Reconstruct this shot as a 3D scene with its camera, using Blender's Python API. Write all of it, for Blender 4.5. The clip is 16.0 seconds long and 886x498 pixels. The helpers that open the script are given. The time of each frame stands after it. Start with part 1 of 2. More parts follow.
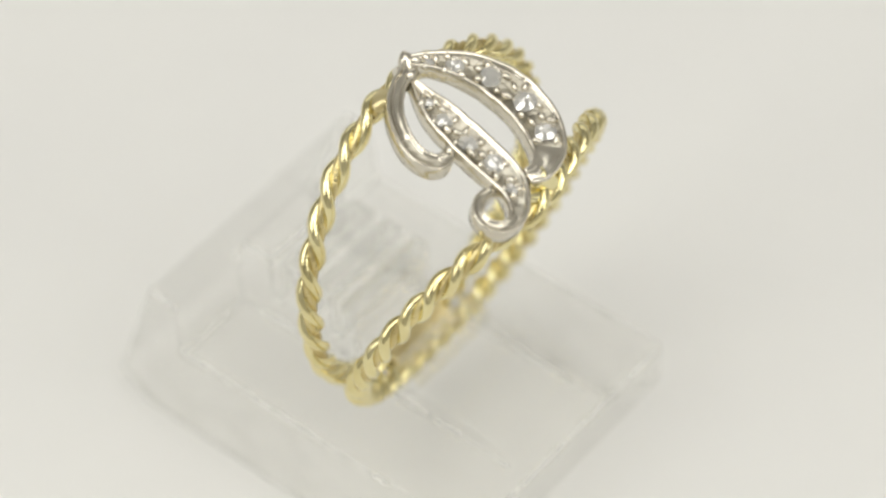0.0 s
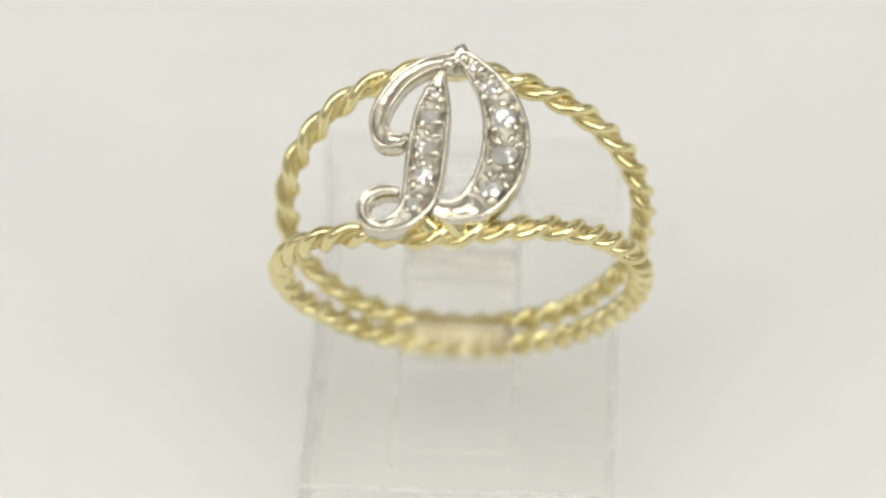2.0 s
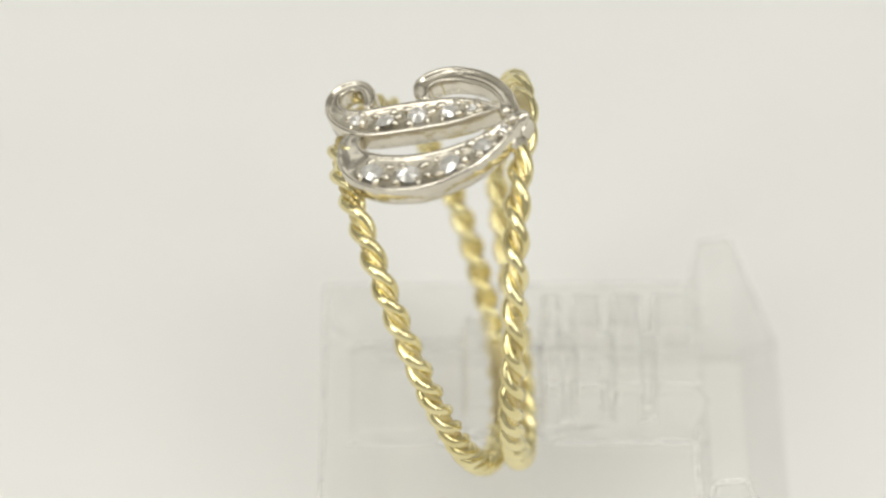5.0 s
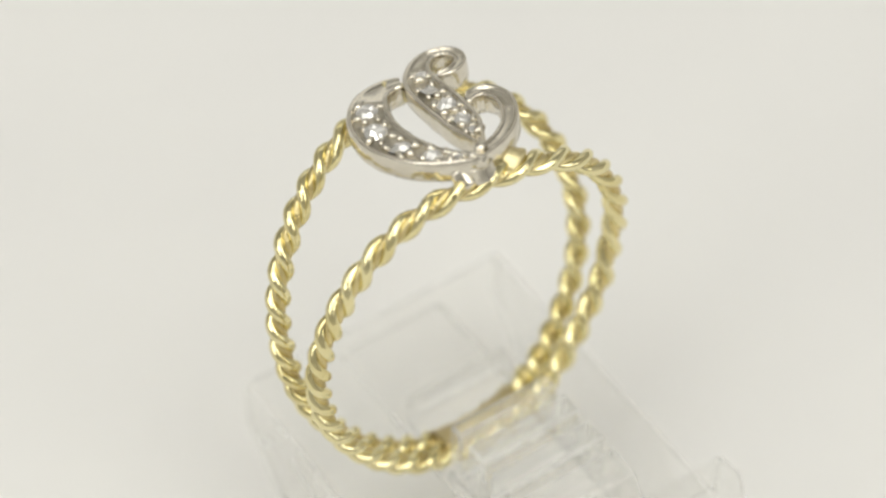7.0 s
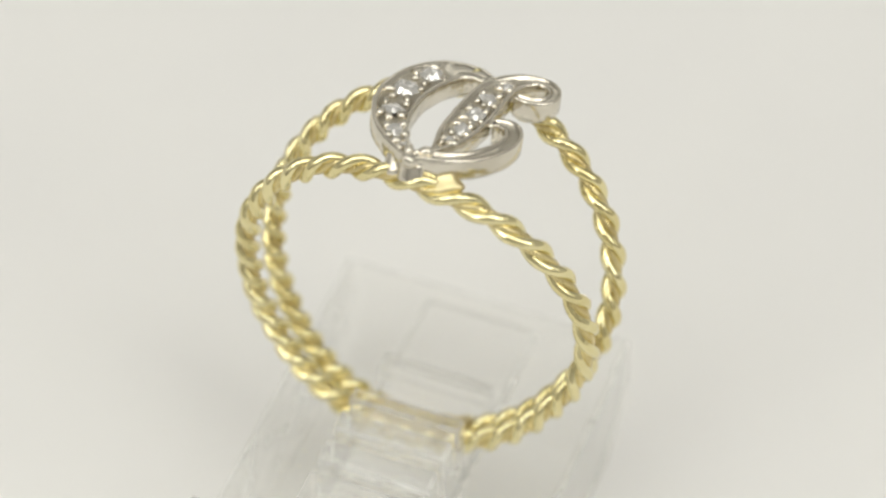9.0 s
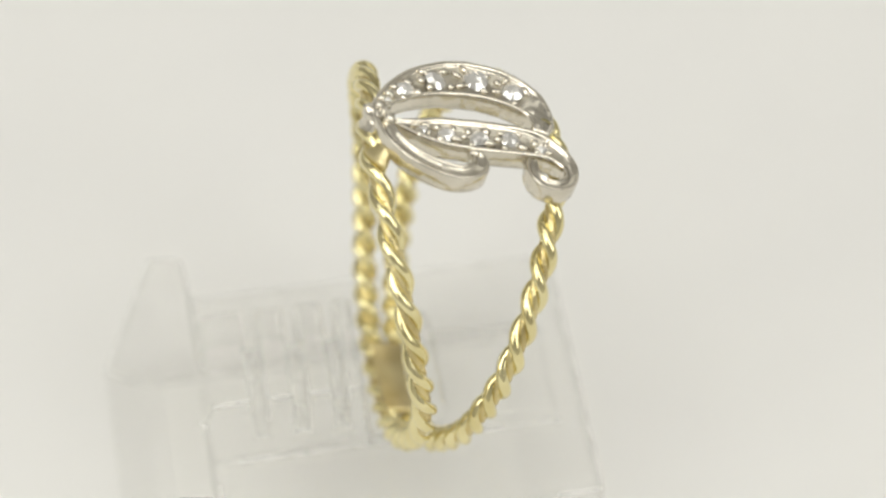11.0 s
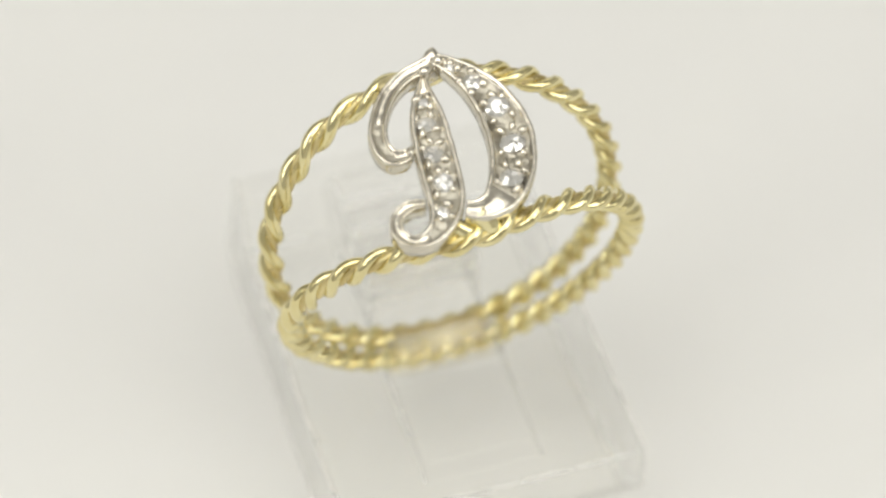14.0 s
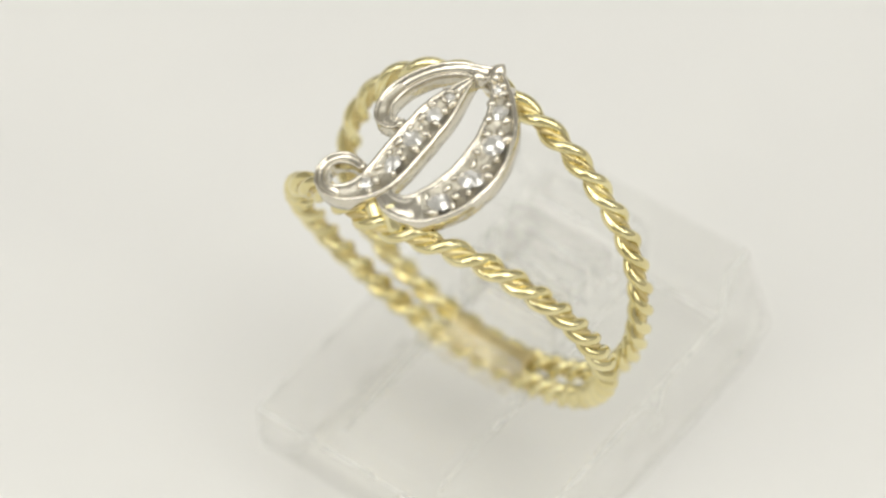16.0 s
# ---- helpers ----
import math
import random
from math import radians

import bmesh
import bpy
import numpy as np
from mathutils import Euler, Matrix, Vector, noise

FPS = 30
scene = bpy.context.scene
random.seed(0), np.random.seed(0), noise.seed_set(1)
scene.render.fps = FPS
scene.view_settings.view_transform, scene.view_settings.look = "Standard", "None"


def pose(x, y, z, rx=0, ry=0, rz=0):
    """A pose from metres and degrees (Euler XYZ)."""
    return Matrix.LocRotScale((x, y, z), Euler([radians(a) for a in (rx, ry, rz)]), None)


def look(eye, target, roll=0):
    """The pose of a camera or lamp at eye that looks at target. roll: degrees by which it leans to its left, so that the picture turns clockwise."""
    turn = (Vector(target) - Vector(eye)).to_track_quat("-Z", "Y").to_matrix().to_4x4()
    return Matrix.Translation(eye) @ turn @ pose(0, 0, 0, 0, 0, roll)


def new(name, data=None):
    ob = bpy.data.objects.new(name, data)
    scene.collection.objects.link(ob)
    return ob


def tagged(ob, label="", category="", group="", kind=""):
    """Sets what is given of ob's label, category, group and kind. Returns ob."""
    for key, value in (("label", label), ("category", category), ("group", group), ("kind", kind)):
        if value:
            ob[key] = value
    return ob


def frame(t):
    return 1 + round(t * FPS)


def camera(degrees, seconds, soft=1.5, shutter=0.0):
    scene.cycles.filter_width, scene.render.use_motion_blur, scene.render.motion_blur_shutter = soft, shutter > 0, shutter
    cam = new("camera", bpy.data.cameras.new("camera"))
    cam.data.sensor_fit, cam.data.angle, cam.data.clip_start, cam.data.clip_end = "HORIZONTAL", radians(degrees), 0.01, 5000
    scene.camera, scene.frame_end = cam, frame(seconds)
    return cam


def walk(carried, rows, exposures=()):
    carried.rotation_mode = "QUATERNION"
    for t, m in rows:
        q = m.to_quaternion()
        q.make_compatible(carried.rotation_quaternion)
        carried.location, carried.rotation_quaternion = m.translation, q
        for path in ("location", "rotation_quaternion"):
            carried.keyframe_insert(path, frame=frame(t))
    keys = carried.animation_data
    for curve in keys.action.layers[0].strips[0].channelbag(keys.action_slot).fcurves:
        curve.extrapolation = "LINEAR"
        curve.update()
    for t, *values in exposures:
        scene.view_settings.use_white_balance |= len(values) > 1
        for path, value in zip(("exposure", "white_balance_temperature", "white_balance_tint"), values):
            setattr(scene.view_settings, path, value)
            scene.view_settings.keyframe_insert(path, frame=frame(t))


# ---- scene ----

MM = 0.001
LENS = 15.0          # degrees across the picture
REACH = 166.96       # camera to the turning axis, mm
TILT = radians(48.98)
FOCAL = 784 / math.tan(radians(LENS / 2))

# ---- camera ----
cam = camera(LENS, 16.0, soft=2.5)
cam.data.dof.use_dof = True
cam.data.dof.focus_distance = 0.1615
cam.data.dof.aperture_fstop = 27.0


def camera_pose(sx, sy):
    """The standing camera, nudged by a small sway."""
    c, s = math.cos(TILT), math.sin(TILT)
    eye = Vector((-0.25, -REACH * c, REACH * s))
    way = Vector((0, c, -s)) + Vector((1, 0, 0)) * (-sx / FOCAL) + Vector((0, s, c)) * (sy / FOCAL)
    return look(eye * MM, (eye + way * REACH) * MM, -0.97)


SWAY = [(0.0, 15, -17), (1.5, 1, -9), (3.0, 1, -4), (4.5, 7, 2), (7.0, 5, 10), (9.2, -1, 10),
        (11.3, -5, 3), (13.0, -9, 2), (14.5, -4, 0), (16.0, 2, 2)]
walk(cam, [(t, camera_pose(sx, sy)) for t, sx, sy in SWAY],
     [(0.0, -0.04), (2.0, 0.0), (4.5, 0.01), (8.0, -0.02), (9.2, -0.04), (11.5, 0.0), (14.5, 0.03), (15.2, 0.05), (16.0, 0.04)])

# turning of the display, degrees about the axis
TURN = [(0.0, 41.72), (1.5, 1.87), (3.0, -42.5), (4.5, -84.58), (7.0, -155.45), (9.2, -216.88),
        (11.3, -279.81), (13.0, -325.28), (14.5, -366.18), (16.0, -406.49)]

# ---- light ----
world = bpy.data.worlds.new("world")
scene.world = world
world.use_nodes = True
wbg = world.node_tree.nodes["Background"]
wbg.inputs["Color"].default_value = (1.0, 0.99, 0.96, 1)
wbg.inputs["Strength"].default_value = 0.1


def area_lamp(name, eye, target, sx, sy, watts, colour):
    data = bpy.data.lights.new(name, "AREA")
    data.shape, data.size, data.size_y, data.energy, data.color = "RECTANGLE", sx, sy, watts, colour
    ob = new(name, data)
    ob.matrix_basis = look(eye, target)
    return ob


WARM = (0.985, 0.985, 0.945)
area_lamp("ceiling_lamp", (0, -0.06, 0.72), (0, -0.03, 0), 0.62, 0.44, 1.45, WARM)
for lx in (-0.36, 0.36):
    area_lamp("ceiling_lamp", (lx, -0.33, 0.56), (0, -0.02, 0), 0.26, 0.60, 1.46, WARM)
for lx in (-0.70, 0.70):
    area_lamp("side_lamp", (lx, -0.20, 0.60), (0, 0, 0), 0.12, 0.70, 0.7, WARM)
# Unseen fill lamp at the back, added to lighten what the letter reflects.
area_lamp("side_lamp", (0, 0.74, 0.46), (0, 0, 0), 0.90, 0.30, 0.45, WARM)


# ---- materials ----
def material(name):
    m = bpy.data.materials.new(name)
    m.use_nodes = True
    nt = m.node_tree
    return m, nt, nt.nodes["Principled BSDF"]


def wear(nt, bsdf, colour, dark, scale, rough, bump, fine=4.0):
    """Colour and roughness vary at two scales, with a fine relief; scale in waves per metre."""
    tc = nt.nodes.new("ShaderNodeTexCoord")
    big = nt.nodes.new("ShaderNodeTexNoise")
    big.inputs["Scale"].default_value, big.inputs["Detail"].default_value = scale, 3
    small = nt.nodes.new("ShaderNodeTexNoise")
    small.inputs["Scale"].default_value, small.inputs["Detail"].default_value = scale * fine, 4
    nt.links.new(tc.outputs["Object"], big.inputs["Vector"])
    nt.links.new(tc.outputs["Object"], small.inputs["Vector"])
    mix = nt.nodes.new("ShaderNodeMix")
    mix.data_type = "RGBA"
    mix.inputs["A"].default_value, mix.inputs["B"].default_value = (*dark, 1), (*colour, 1)
    ramp = nt.nodes.new("ShaderNodeMapRange")
    ramp.inputs["From Min"].default_value, ramp.inputs["From Max"].default_value = 0.35, 0.6
    nt.links.new(big.outputs["Fac"], ramp.inputs["Value"])
    nt.links.new(ramp.outputs["Result"], mix.inputs["Factor"])
    nt.links.new(mix.outputs["Result"], bsdf.inputs["Base Color"])
    rr = nt.nodes.new("ShaderNodeMapRange")
    rr.inputs["To Min"].default_value, rr.inputs["To Max"].default_value = rough[0], rough[1]
    nt.links.new(small.outputs["Fac"], rr.inputs["Value"])
    nt.links.new(rr.outputs["Result"], bsdf.inputs["Roughness"])
    if bump:
        b = nt.nodes.new("ShaderNodeBump")
        b.inputs["Strength"].default_value, b.inputs["Distance"].default_value = 1.0, bump
        nt.links.new(small.outputs["Fac"], b.inputs["Height"])
        nt.links.new(b.outputs["Normal"], bsdf.inputs["Normal"])


def metal(name, colour, dark, rough, bump):
    m, nt, bsdf = material(name)
    bsdf.inputs["Metallic"].default_value = 1.0
    wear(nt, bsdf, colour, dark, 500, rough, bump)
    return m


GOLD = metal("yellow_gold", (0.86, 0.78, 0.455), (0.74, 0.645, 0.325), (0.07, 0.18), 0.00004)
BED = metal("engraved_white_gold", (0.64, 0.60, 0.51), (0.44, 0.405, 0.33), (0.30, 0.55), 0.00025)
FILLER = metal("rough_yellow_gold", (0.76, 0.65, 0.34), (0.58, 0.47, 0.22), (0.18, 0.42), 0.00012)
SOLDERED = metal("dulled_yellow_gold", (0.76, 0.66, 0.38), (0.60, 0.49, 0.25), (0.28, 0.52), 0.00006)
WHITE_GOLD = metal("white_gold", (0.75, 0.705, 0.61), (0.64, 0.595, 0.50), (0.11, 0.26), 0.00004)


def acrylic_material(name, bent, frost, rough):
    """Clear acrylic: mostly straight through, a share bent, a thin frost, and a gloss that grows at grazing angles."""
    m, nt, bsdf = material(name)
    bsdf.inputs["Base Color"].default_value = (0.985, 0.985, 0.975, 1)
    bsdf.inputs["Transmission Weight"].default_value = 1.0
    bsdf.inputs["IOR"].default_value = 1.49
    bsdf.inputs["Roughness"].default_value = rough
    clear = nt.nodes.new("ShaderNodeBsdfTransparent")
    clear.inputs["Color"].default_value = (1.0, 1.0, 0.995, 1)
    inner = nt.nodes.new("ShaderNodeMixShader")
    inner.inputs["Fac"].default_value = bent
    nt.links.new(clear.outputs["BSDF"], inner.inputs[1])
    nt.links.new(bsdf.outputs["BSDF"], inner.inputs[2])
    # cloudy white film: real frost on sawn ends, elsewhere a haze added to brighten
    tc = nt.nodes.new("ShaderNodeTexCoord")
    cloud = nt.nodes.new("ShaderNodeTexNoise")
    cloud.inputs["Scale"].default_value, cloud.inputs["Detail"].default_value = 350, 5
    nt.links.new(tc.outputs["Object"], cloud.inputs["Vector"])
    amount = nt.nodes.new("ShaderNodeMapRange")
    amount.inputs["From Min"].default_value, amount.inputs["From Max"].default_value = 0.35, 0.7
    amount.inputs["To Min"].default_value, amount.inputs["To Max"].default_value = frost * 0.5, frost * 1.5
    nt.links.new(cloud.outputs["Fac"], amount.inputs["Value"])
    film = nt.nodes.new("ShaderNodeBsdfDiffuse")
    film.inputs["Color"].default_value = (0.96, 0.955, 0.93, 1)
    shed = nt.nodes.new("ShaderNodeBsdfTranslucent")
    shed.inputs["Color"].default_value = (0.96, 0.955, 0.93, 1)
    scatter = nt.nodes.new("ShaderNodeMixShader")
    nt.links.new(film.outputs["BSDF"], scatter.inputs[1])
    nt.links.new(shed.outputs["BSDF"], scatter.inputs[2])
    hazy = nt.nodes.new("ShaderNodeMixShader")
    nt.links.new(amount.outputs["Result"], hazy.inputs["Fac"])
    nt.links.new(inner.outputs["Shader"], hazy.inputs[1])
    nt.links.new(scatter.outputs["Shader"], hazy.inputs[2])
    gloss = nt.nodes.new("ShaderNodeBsdfGlossy")
    gloss.inputs["Roughness"].default_value = rough
    facing = nt.nodes.new("ShaderNodeLayerWeight")
    facing.inputs["Blend"].default_value = 0.5
    power = nt.nodes.new("ShaderNodeMath")
    power.operation = "POWER"
    power.inputs[1].default_value = 4.5
    nt.links.new(facing.outputs["Facing"], power.inputs[0])
    share = nt.nodes.new("ShaderNodeMath")
    share.operation = "MULTIPLY_ADD"
    share.inputs[1].default_value, share.inputs[2].default_value = 0.7, 0.02
    nt.links.new(power.outputs["Value"], share.inputs[0])
    top = nt.nodes.new("ShaderNodeMixShader")
    nt.links.new(share.outputs["Value"], top.inputs["Fac"])
    nt.links.new(hazy.outputs["Shader"], top.inputs[1])
    nt.links.new(gloss.outputs["BSDF"], top.inputs[2])
    nt.links.new(top.outputs["Shader"], nt.nodes["Material Output"].inputs["Surface"])
    return m


# One acrylic in two mixes: block clearer to stay bright, tongue bending more.
ACRYLIC = acrylic_material("clear_acrylic", 0.012, 0.018, 0.06)
BENDING = acrylic_material("bending_acrylic", 0.27, 0.03, 0.03)
SAWN = acrylic_material("sawn_acrylic", 0.04, 0.09, 0.3)
# Chamfers get extra white frost in place of the bright glints along the edges.
EDGE = acrylic_material("chamfer_glint_acrylic", 0.08, 0.30, 0.2)


def contact_material():
    """The underside lies flat on the sheet; no gloss or bend, to keep the sheet below bright."""
    m, nt, bsdf = material("acrylic_underside")
    clear = nt.nodes.new("ShaderNodeBsdfTransparent")
    clear.inputs["Color"].default_value = (1.0, 1.0, 0.995, 1)
    nt.links.new(clear.outputs["BSDF"], nt.nodes["Material Output"].inputs["Surface"])
    return m


UNDERSIDE = contact_material()


def diamond_material():
    m, nt, bsdf = material("diamond")
    bsdf.inputs["Base Color"].default_value = (0.985, 0.965, 0.92, 1)
    bsdf.inputs["Transmission Weight"].default_value = 0.5
    bsdf.inputs["Metallic"].default_value = 0.35
    bsdf.inputs["IOR"].default_value = 2.2
    bsdf.inputs["Roughness"].default_value = 0.02
    return m


DIAMOND = diamond_material()


def sheet_material():
    m, nt, bsdf = material("white_sheet")
    bsdf.inputs["Specular IOR Level"].default_value = 0.25
    wear(nt, bsdf, (0.80, 0.79, 0.765), (0.775, 0.765, 0.745), 35, (0.5, 0.65), 0.00001, 14.0)
    return m


SHEET = sheet_material()


def wall_material():
    m, nt, bsdf = material("matt_white_paint")
    wear(nt, bsdf, (0.80, 0.79, 0.77), (0.77, 0.76, 0.74), 6, (0.6, 0.8), 0.0002, 12.0)
    return m


WALL = wall_material()


# ---- building helpers ----
def part(name, bm, mat, parent, label="", smooth=True):
    me = bpy.data.meshes.new(name)
    bm.to_mesh(me)
    bm.free()
    me.materials.append(mat)
    if smooth:
        me.shade_smooth()
    ob = new(name, me)
    ob.parent = parent
    if label:
        tagged(ob, label)
    return ob


def box_bm(x0, x1, y0, y1, z0, z1):
    bm = bmesh.new()
    bmesh.ops.create_cube(bm, size=1, matrix=Matrix.Translation(((x0 + x1) / 2, (y0 + y1) / 2, (z0 + z1) / 2))
                          @ Matrix.Diagonal((x1 - x0, y1 - y0, z1 - z0, 1)))
    return bm


def bevel(bm, width, segments=2, angle=25):
    sharp = [e for e in bm.edges if len(e.link_faces) == 2 and e.calc_face_angle(0) > radians(angle)]
    bmesh.ops.bevel(bm, geom=sharp, offset=width, segments=segments, profile=0.5, affect="EDGES")


def sweep(frames, sections, closed=False):
    """Joins section rings; frames: (origin, side, up), sections: lists of (side, up), all in mm."""
    bm = bmesh.new()
    rings = []
    for (o, a, b), sec in zip(frames, sections):
        rings.append([bm.verts.new((o + a * u + b * v) * MM) for u, v in sec])
    n = len(rings[0])
    pairs = list(zip(rings, rings[1:] + rings[:1])) if closed else list(zip(rings, rings[1:]))
    for r0, r1 in pairs:
        for i in range(n):
            j = (i + 1) % n
            bm.faces.new((r0[i], r0[j], r1[j], r1[i]))
    if not closed:
        bm.faces.new(rings[0][::-1])
        bm.faces.new(rings[-1])
    bmesh.ops.recalc_face_normals(bm, faces=bm.faces)
    return bm


def spline(points, count):
    """A smooth curve through a few guide points of any dimension, evenly spaced by chord."""
    p = np.array(points, float)
    d = np.linalg.norm(np.diff(p[:, :2], axis=0), axis=1)
    k = np.concatenate([[0], np.cumsum(np.sqrt(d))])
    k /= k[-1]
    p = np.vstack([2 * p[0] - p[1], p, 2 * p[-1] - p[-2]])
    out = []
    for s in np.linspace(0, 1, count):
        i = min(int(np.searchsorted(k, s, side="right")) - 1, len(k) - 2)
        f = (s - k[i]) / (k[i + 1] - k[i])
        a, b, c, e = p[i], p[i + 1], p[i + 2], p[i + 3]
        out.append(0.5 * (2 * b + (c - a) * f + (2 * a - 5 * b + 4 * c - e) * f ** 2 + (3 * b - a - 3 * c + e) * f ** 3))
    return np.array(out)


# ---- the table and the walls round it ----
FLOOR_Z = -18.0
bm = box_bm(-0.9, 0.9, -0.9, 0.9, FLOOR_Z * MM - 0.02, FLOOR_Z * MM)
table = part("table", bm, SHEET, None, smooth=False)
tagged(table, "plain matt white table surface under the display", "table", kind="structure")
for name, x0, x1, y0, y1 in (("wall_north", -0.9, 0.9, 0.9, 0.95), ("wall_south", -0.9, 0.9, -0.95, -0.9),
                             ("wall_east", 0.9, 0.95, -0.95, 0.95), ("wall_west", -0.95, -0.9, -0.95, 0.95)):
    w = part(name, box_bm(x0, x1, y0, y1, FLOOR_Z * MM - 0.02, 0.9), WALL, None, smooth=False)
    tagged(w, "plain white painted wall", "wall", kind="structure")
c = part("ceiling", box_bm(-0.95, 0.95, -0.95, 0.95, 0.9, 0.95), WALL, None, smooth=False)
tagged(c, "plain white painted ceiling", "ceiling", kind="structure")

# ---- the acrylic stand ----
STAND_YAW = 8.8


OUTER = [(-6.9, -11.2), (-5.4, -11.2), (12.5, -11.3), (12.9, -7.9), (14.6, -7.6), (17.6, -16.4),
         (15.6, FLOOR_Z + 0.05), (-3.8, FLOOR_Z + 0.05), (-6.9, -14.2)]
TONGUE = [(-5.4, -11.2), (-5.1, -10.3), (0.3, -9.9), (0.7, -8.2), (1.9, -8.2), (2.2, -11.1), (4.5, -11.1), (4.6, -6.5)]
for v in (5.85, 7.85, 9.95):
    TONGUE += [(v - 0.33, -6.5), (v - 0.26, -9.6), (v + 0.26, -9.6), (v + 0.33, -6.5)]
TONGUE += [(12.3, -6.6), (12.9, -7.9), (12.5, -11.3)]


def stand_bm(left=-7.8, right=8.3, half=3.0):
    """The solid stand: a wide block whose middle third rises into a slotted tongue."""
    bm = bmesh.new()
    at = lambda u, p: bm.verts.new((u * MM, p[0] * MM, p[1] * MM))
    middle = OUTER[:1] + TONGUE[:-1] + OUTER[4:]
    for u0, u1, line in ((left, -half, OUTER), (-half, half, middle), (half, right, OUTER)):
        n = len(line)
        for i in range(n):
            p, q = line[i], line[(i + 1) % n]
            bm.faces.new((at(u0, p), at(u0, q), at(u1, q), at(u1, p)))
    for u in (left, right):
        bm.faces.new([at(u, p) for p in OUTER])
    for u in (-half, half):
        bm.faces.new([at(u, p) for p in TONGUE])
    bmesh.ops.remove_doubles(bm, verts=bm.verts, dist=1e-6)
    bmesh.ops.recalc_face_normals(bm, faces=bm.faces)
    bevel(bm, 0.2 * MM, 2, 15)
    bmesh.ops.triangulate(bm, faces=[f for f in bm.faces if len(f.verts) > 4])
    return bm


def half_of_stand(tongue):
    """The faces of the tongue, or those of the block under it; together they close the solid."""
    bm = stand_bm()
    drop = []
    for f in bm.faces:
        c = f.calc_center_median() / MM
        if (abs(c.x) < 3.02 and -5.5 < c.y < 12.92 and c.z > -11.3) != tongue:
            drop.append(f)
    bmesh.ops.delete(bm, geom=drop, context="FACES")
    bm.transform(Matrix.Rotation(radians(STAND_YAW), 4, "Z") @ Matrix.Translation((0.3 * MM, 0, 0)))
    return bm


stand = new("ring_stand")
tagged(stand, "clear acrylic ring stand with a slotted tongue on the white table", "stand")
block = part("block", half_of_stand(False), ACRYLIC, stand, "clear acrylic block with a raised back and sawn ends", smooth=False)
tongue = part("tongue", half_of_stand(True), BENDING, stand, "clear acrylic tongue cut by cross slots", smooth=False)
across = Matrix.Rotation(radians(STAND_YAW), 3, "Z") @ Vector((1, 0, 0))
for piece in (block, tongue):
    piece.data.materials.append(SAWN)
    piece.data.materials.append(EDGE)
    piece.data.materials.append(UNDERSIDE)
    for f in piece.data.polygons:
        corners = [piece.data.vertices[k].co for k in f.vertices]
        narrow = min((a - b).length for a, b in zip(corners, corners[1:] + corners[:1])) < 0.16 * MM
        if narrow and len(corners) == 4 and (piece is block or f.center.y > 3.5 * MM):
            f.material_index = 2
        elif piece is block and abs(f.normal.dot(across)) > 0.9:
            f.material_index = 1
        elif f.normal.z < -0.9 and f.center.z < (FLOOR_Z + 0.2) * MM:
            f.material_index = 3

# ---- the ring ----
ring = new("ring")
tagged(ring, "yellow gold twisted rope ring with white gold diamond initial", "ring")
HUB = Vector((0.38, 1.33, -2.24))
LEAN = (Matrix.Rotation(radians(8.67), 3, "Z") @ Matrix.Rotation(radians(13.79), 3, "X")
        @ Matrix.Rotation(radians(-1.98), 3, "Y"))
NODES = [0, 30, 60, 90, 120, 150, 180]


def rope_path(side, count=720):
    """The centre line of one rope; side -1 is the front one, +1 the back one."""
    ph = np.linspace(-180, 180, count, endpoint=False)
    a = np.abs(ph)
    rl = np.interp(a, NODES, [10.3, 10.1, 9.45, 8.7, 8.15, 8.4, 8.62])
    rr = np.interp(a, NODES, [10.3, 10.2, 9.66, 9.0, 8.6, 8.7, 8.62])
    wl = np.interp(a, NODES, [4.85, 3.89, 2.6, 1.37, 0.86, 0.66, 0.58])
    wr = np.interp(a, NODES, [4.6, 3.49, 2.45, 1.45, 0.98, 0.74, 0.58])
    ol = np.interp(a, NODES, [0.3, 0.35, 0.0, -0.43, -0.5, -0.4, -0.3])
    orr = np.interp(a, NODES, [0.3, 0.6, 0.6, 0.17, -0.12, -0.2, -0.3])
    r, w, o = np.where(ph < 0, rl, rr), np.where(ph < 0, wl, wr), np.where(ph < 0, ol, orr)
    k = np.hanning(61)
    k /= k.sum()
    smooth = lambda v: np.convolve(np.concatenate([v[-30:], v, v[:30]]), k, "valid")
    r, y = smooth(r), smooth(side * w + o)
    ph = np.radians(ph)
    return np.stack([r * np.sin(ph), y, r * np.cos(ph)], 1)


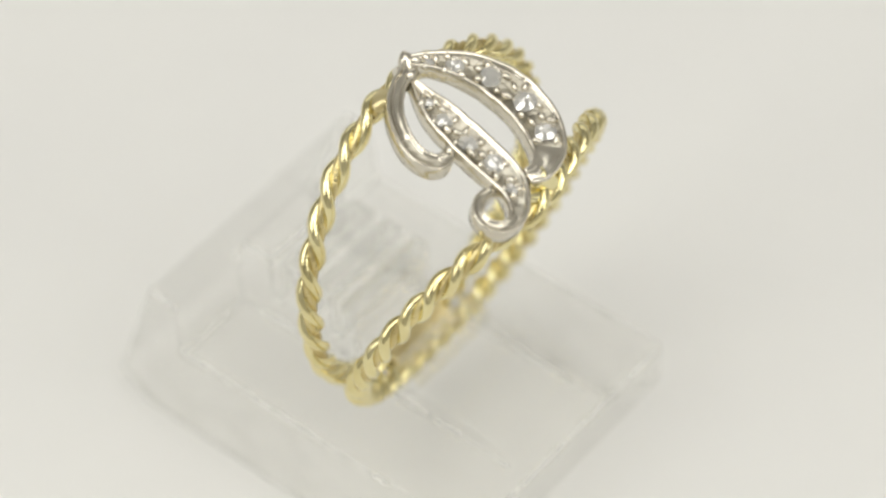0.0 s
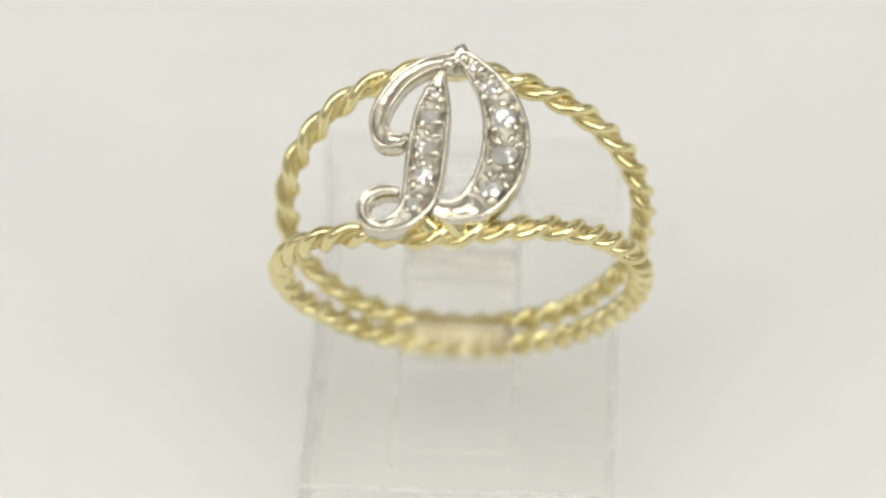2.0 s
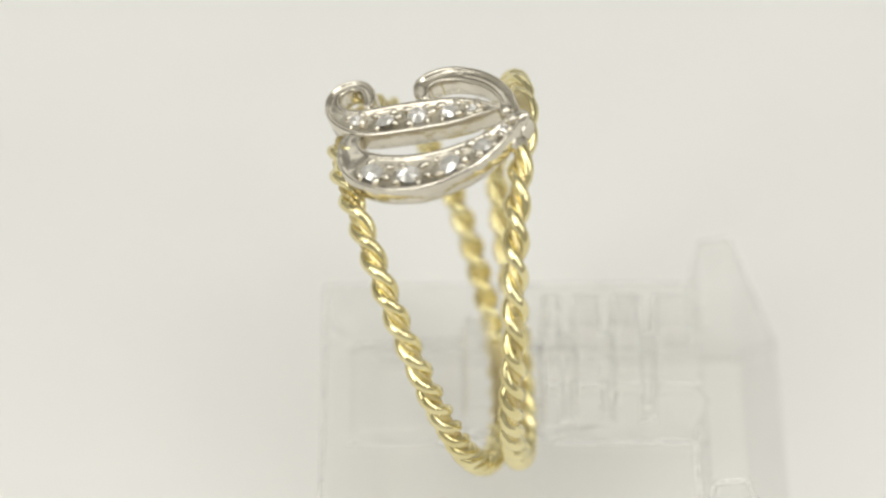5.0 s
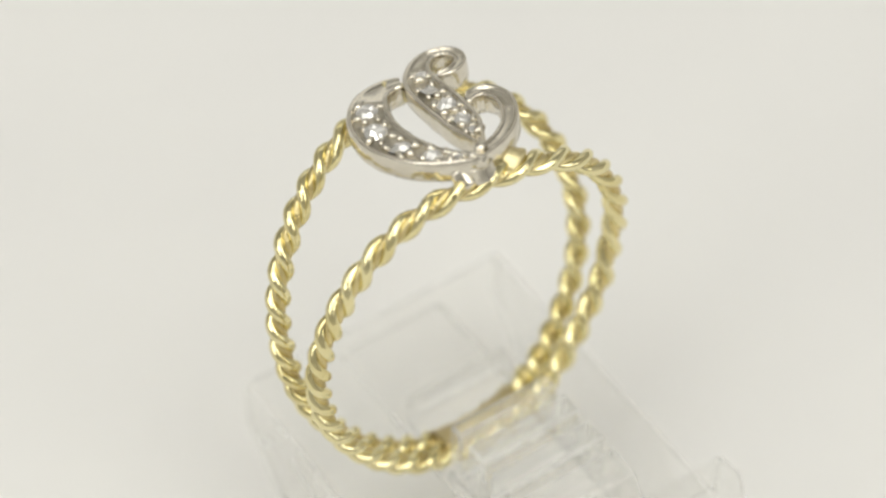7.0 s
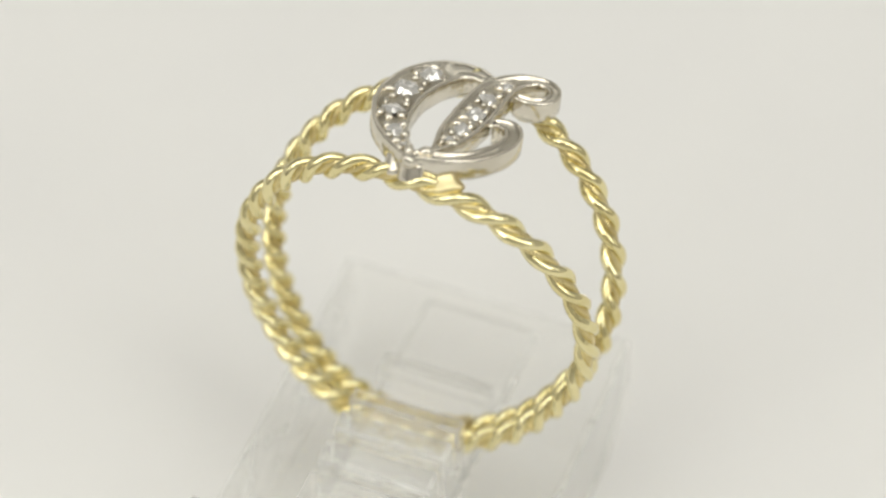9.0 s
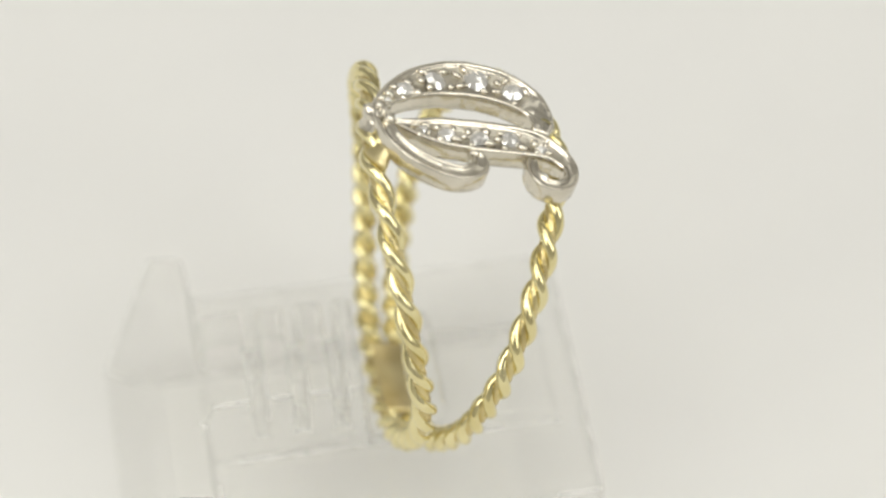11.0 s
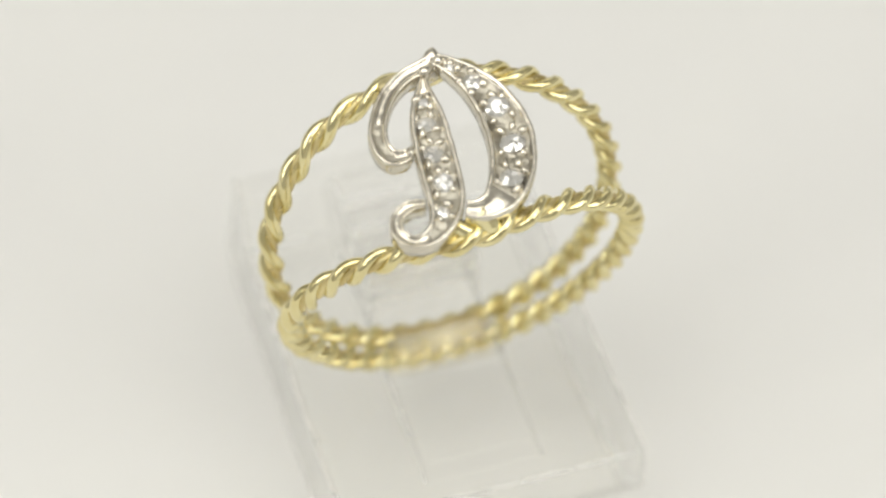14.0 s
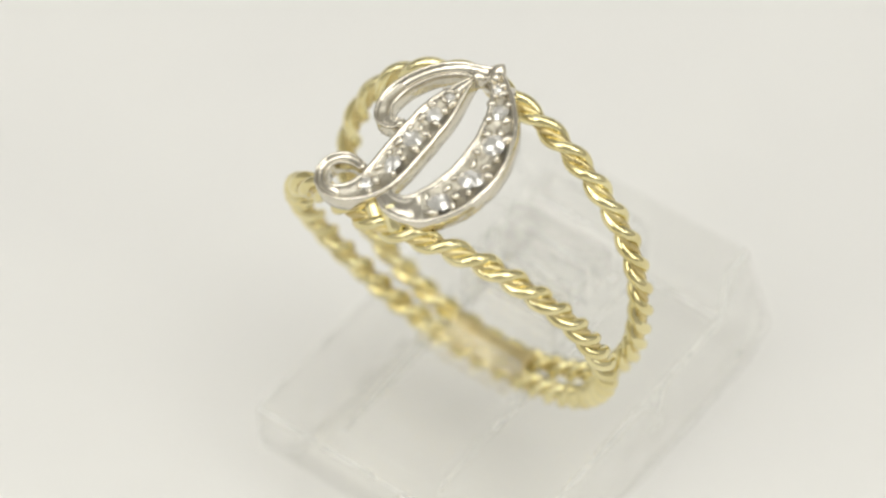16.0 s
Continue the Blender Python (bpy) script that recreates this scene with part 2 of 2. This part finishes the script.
def strand_bm(path, phase, turns, hand, offset=0.365, wire=0.295, sides=12):
    """One wire of a twisted pair, wound round the path."""
    n = len(path)
    step = np.roll(path, -1, 0) - np.roll(path, 1, 0)
    step /= np.linalg.norm(step, axis=1)[:, None]
    outward = path * np.array([1, 0, 1])
    outward -= (outward * step).sum(1)[:, None] * step
    outward /= np.linalg.norm(outward, axis=1)[:, None]
    across = np.cross(step, outward)
    run = np.linalg.norm(np.roll(path, -1, 0) - path, axis=1)
    round_ring = np.linspace(-np.pi, np.pi, n, endpoint=False)
    rate = run * (1.0 - 0.16 * np.cos(round_ring) + 0.13 * np.sin(round_ring))
    ang = hand * 2 * np.pi * turns * np.concatenate([[0], np.cumsum(rate)[:-1]]) / rate.sum() + phase
    centre = path + offset * (np.cos(ang)[:, None] * outward + np.sin(ang)[:, None] * across)
    tang = np.roll(centre, -1, 0) - np.roll(centre, 1, 0)
    tang /= np.linalg.norm(tang, axis=1)[:, None]
    a = outward - (outward * tang).sum(1)[:, None] * tang
    a /= np.linalg.norm(a, axis=1)[:, None]
    b = np.cross(tang, a)
    frames = [(HUB + LEAN @ Vector(c), LEAN @ Vector(u), LEAN @ Vector(v)) for c, u, v in zip(centre, a, b)]
    sec = [(wire * math.cos(2 * math.pi * i / sides), wire * math.sin(2 * math.pi * i / sides)) for i in range(sides)]
    return sweep(frames, [sec] * n, closed=True)


for side, turns in ((-1, 20), (1, 18)):
    path = rope_path(side)
    for phase in (0, math.pi):
        part("rope_wire", strand_bm(path, phase, turns, -1), GOLD, ring, "twisted yellow gold wire")
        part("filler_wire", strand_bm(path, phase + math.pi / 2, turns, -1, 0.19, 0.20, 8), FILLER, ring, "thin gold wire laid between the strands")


def shank_bm(first=167, last=201, count=48):
    """The flat inner strip to which both ropes are soldered round the bottom."""
    front, back = rope_path(-1), rope_path(1)
    n = len(front)
    frames, secs = [], []
    for k in range(count):
        i = int(round(((first + (last - first) * k / (count - 1) + 180) % 360) / 360 * n)) % n
        a, b = Vector(front[i]), Vector(back[i])
        mid = (a + b) / 2
        out = Vector((mid.x, 0, mid.z)).normalized()
        frames.append((HUB + LEAN @ (mid - out * 0.38), LEAN @ Vector((0, 1, 0)), LEAN @ out))
        w = (b - a).length / 2 + 0.2
        secs.append([(-w, -0.2), (-w + 0.1, -0.28), (w - 0.1, -0.28), (w, -0.2), (w, 0.12), (-w, 0.12)])
    return sweep(frames, secs)


part("shank_plate", shank_bm(), SOLDERED, ring, "flat dull gold strip between the ropes")

# ---- the initial ----
FACE_O = Vector((0.0, -1.21, 9.09))
FACE_X = Vector((0.9993, 0.03, -0.012))
FACE_Y = Vector((-0.0098, 0.984, 0.272))
FACE_N = FACE_X.cross(FACE_Y).normalized()


def face(u, v, h=0.0):
    return FACE_O + FACE_X * u + FACE_Y * v + FACE_N * h


def channel(w, deep, plain=0.0):
    """A section with two raised rims and a sunk bed; plain 1 fills the bed up to the rims."""
    rim = min(0.27, w * 0.45)
    bed = (-0.09 if w > 0.45 else -0.05) * (1 - plain) + 0.07 * plain
    half = [(w - rim - 0.04, bed), (w - rim, 0.02), (w - rim * 0.6, 0.09), (w - rim * 0.2, 0.07), (w, -0.04), (w, -deep * 0.8),
            (w - 0.12, -deep)]
    return half + [(-u, v) for u, v in half[::-1]]


def stroke(name, guides, count, deep=1.08, label=""):
    """A stroke of the letter through guide points (u, v, half width)."""
    p = spline([(*g, 0.0)[:4] for g in guides], count)
    frames, secs = [], []
    for i, (u, v, w, plain) in enumerate(p):
        w *= 1 + 0.035 * noise.noise(Vector((u * 1.7, v * 1.7, deep)))
        t = p[min(i + 1, count - 1)] - p[max(i - 1, 0)]
        t = Vector((t[0], t[1])).normalized()
        side = FACE_X * t.y - FACE_Y * t.x
        frames.append((face(u, v), side, FACE_N))
        secs.append(channel(max(w, 0.08), deep, min(max(plain, 0.0), 1.0)))
    ob = part(name, sweep(frames, secs), WHITE_GOLD, ring, label)
    # the sunk bed between the rims is engraved and duller; the filled tail stays polished
    ob.data.materials.append(BED)
    sides = len(secs[0])
    for i in range(count - 1):
        if p[i][2] > 0.45 and p[i][3] < 0.4:
            ob.data.polygons[i * sides + sides - 1].material_index = 1
    return ob


stroke("letter_stem", [(-0.58, 3.6, 0.12), (-0.66, 2.6, 0.52), (-0.67, 1.5, 0.84), (-0.60, 0.0, 0.97), (-0.5, -1.4, 0.98),
                       (-0.42, -2.7, 0.92), (-0.57, -3.6, 0.76), (-1.05, -4.4, 0.55), (-1.75, -4.85, 0.38),
                       (-2.5, -4.78, 0.33), (-2.95, -4.2, 0.32), (-2.85, -3.5, 0.32), (-2.25, -3.05, 0.3), (-1.45, -3.0, 0.22)], 90,
       label="white gold stem curling into a scroll")
stroke("letter_bowl", [(0.0, 4.5, 0.3), (0.75, 4.05, 0.46), (1.6, 3.3, 0.69), (2.32, 2.35, 0.91), (2.84, 1.2, 1.08), (3.11, -0.11, 1.15),
                       (2.97, -1.6, 1.13), (2.45, -2.75, 0.96, 0.35), (1.75, -3.4, 0.72, 1.0), (1.0, -3.62, 0.55, 1.0), (0.4, -3.5, 0.42, 1.0)], 90,
       label="white gold bowl with raised rims")
stroke("letter_hook", [(0.0, 4.45, 0.3), (-0.5, 4.1, 0.4), (-1.43, 3.7, 0.4), (-2.4, 2.8, 0.42), (-3.02, 1.5, 0.45), (-3.12, 0.4, 0.46),
                       (-2.7, -0.38, 0.46), (-2.1, -0.45, 0.38), (-1.75, -0.25, 0.25)], 60, label="plain white gold hook")


def stone_bm(u, v, r, turn, tip_u, tip_v):
    """A small round cut stone, slightly turned and tipped in its seat."""
    bm = bmesh.new()
    n = 8

    def at(rad, a, h):
        x, y = rad * math.cos(a + turn), rad * math.sin(a + turn)
        return bm.verts.new(face(u + x, v + y, h + tip_u * x + tip_v * y) * MM)

    uneven = lambda k: random.uniform(-k, k) * r
    top = [at(0.50 * r + uneven(0.12), 2 * math.pi * i / n, 0.3 * r - 0.03 + uneven(0.12)) for i in range(n)]
    mid = [at(r, math.pi * i / n, -0.08 * r - 0.03 + uneven(0.04)) for i in range(2 * n)]
    crown = at(uneven(0.12), 0, 0.30 * r - 0.03 + uneven(0.05))
    tip = at(0, 0, -0.8 * r)
    for i in range(n):
        j = (i + 1) % n
        a, b, c = mid[2 * i], mid[(2 * i + 1) % 16], mid[(2 * i + 2) % 16]
        bm.faces.new((crown, top[i], top[j]))
        bm.faces.new((top[i], b, top[j]))
        bm.faces.new((top[i], a, b))
        bm.faces.new((b, c, top[j]))
        bm.faces.new((a, tip, b))
        bm.faces.new((b, tip, c))
    bmesh.ops.recalc_face_normals(bm, faces=bm.faces)
    return bm


def grain_bm(u, v, r, h):
    """A raised setting grain, pushed out of round by the graver."""
    bm = bmesh.new()
    bmesh.ops.create_icosphere(bm, subdivisions=2, radius=1.0)
    turn, long = random.uniform(0, math.pi), random.uniform(1.0, 1.45)
    seed = Vector((u * 3, v * 3, r * 9))
    for q in bm.verts:
        c = q.co * (1 + 0.22 * noise.noise(q.co * 1.6 + seed))
        x, y = c.x * r * long, c.y * r / long
        q.co = face(u + x * math.cos(turn) - y * math.sin(turn), v + x * math.sin(turn) + y * math.cos(turn), h + c.z * r * 0.85) * MM
    return bm


# centre and radius of each stone on the face of the letter
STONES = [(1.68, 3.0, 0.60), (2.72, 1.45, 0.74), (3.1, -0.35, 0.8), (2.78, -2.15, 0.74), (0.85, 3.85, 0.34),
          (-0.77, 1.1, 0.56), (-0.66, -0.45, 0.64), (-0.52, -2.05, 0.62), (-0.72, 2.25, 0.36), (-0.66, -3.5, 0.42)]
for u, v, r in STONES:
    r *= 0.82
    cut = stone_bm(u, v, r, random.uniform(0, 1), random.uniform(-0.3, 0.3), random.uniform(-0.3, 0.3))
    part("stone", cut, DIAMOND, ring, "small round cut diamond", smooth=False)
    lean = math.atan2(0.2 if u < 0 else (v - 0.2) * 0.25, 1.0)
    spots = [(0.80, 0.86), (-0.80, 0.86), (0.80, -0.86), (-0.80, -0.86)] + ([(0.1, 1.28)] if r > 0.5 else [])
    for da, db in spots:
        bu = u + r * (da * math.cos(lean) - db * math.sin(lean))
        bv = v + r * (da * math.sin(lean) + db * math.cos(lean))
        part("bead", grain_bm(bu, bv, random.uniform(0.17, 0.27), random.uniform(-0.1, -0.01)), WHITE_GOLD, ring)


def post_bm(a, b, low, high, sides=16):
    """A saddle from a on the letter down to b on the rope; low and high: half length and half thickness there, mm."""
    way = (b - a).normalized()
    side = (FACE_X - way * FACE_X.dot(way)).normalized()
    up = way.cross(side)
    frames, secs = [], []
    for i in range(13):
        f = i / 12
        g = f * f
        round_off = math.sqrt(max(0.05, 1 - max(0.0, (f - 0.65) / 0.35) ** 2))
        p, q = high[0] + (low[0] - high[0]) * g, high[1] + (low[1] - high[1]) * g
        frames.append((a.lerp(b, f * 1.12), side, up))
        p, q = p * round_off, q * round_off
        secs.append([(p * math.cos(2 * math.pi * k / sides), q * math.sin(2 * math.pi * k / sides)) for k in range(sides)])
    return sweep(frames, secs)


def rope_point(side, degrees):
    p = rope_path(side)
    return HUB + LEAN @ Vector(p[int(round((degrees + 180) / 360 * len(p))) % len(p)])


part("post", post_bm(face(0.95, 4.0, -0.6), rope_point(1, 5.5), (0.7, 0.55), (0.55, 0.42)), WHITE_GOLD, ring, "flared white gold post")
part("post", post_bm(face(0.02, 4.3, -0.5), rope_point(1, 0.3), (0.8, 0.7), (0.72, 0.55)), WHITE_GOLD, ring, "short white gold post")
part("post", post_bm(face(-1.25, 3.75, -0.9), rope_point(1, -9.0), (1.4, 0.6), (0.75, 0.4)), SOLDERED, ring, "wide yellow gold saddle")
part("post", post_bm(face(0.8, -3.72, -0.2), rope_point(-1, 4.6), (0.52, 0.56), (0.55, 0.45)), GOLD, ring, "short yellow gold post")
part("post", post_bm(face(-0.1, -4.0, -0.8), rope_point(-1, -1.0), (0.55, 0.5), (0.42, 0.36)), GOLD, ring, "short yellow gold post")
part("apex_knob", post_bm(face(-0.05, 4.2, -0.55), face(0.1, 4.95, 0.0), (0.2, 0.2), (0.55, 0.45)), WHITE_GOLD, ring,
     "blunt white gold tip")
part("bead", grain_bm(-0.42, 3.85, 0.34, 0.0), WHITE_GOLD, ring)
part("bead", grain_bm(0.28, 4.3, 0.28, 0.02), WHITE_GOLD, ring)
part("bead", grain_bm(-1.72, -0.22, 0.26, -0.1), WHITE_GOLD, ring)


def motions():
    rows = [(t, pose(0, 0, 0, 0, 0, a)) for t, a in TURN]
    walk(ring, rows)
    walk(stand, rows)


motions()
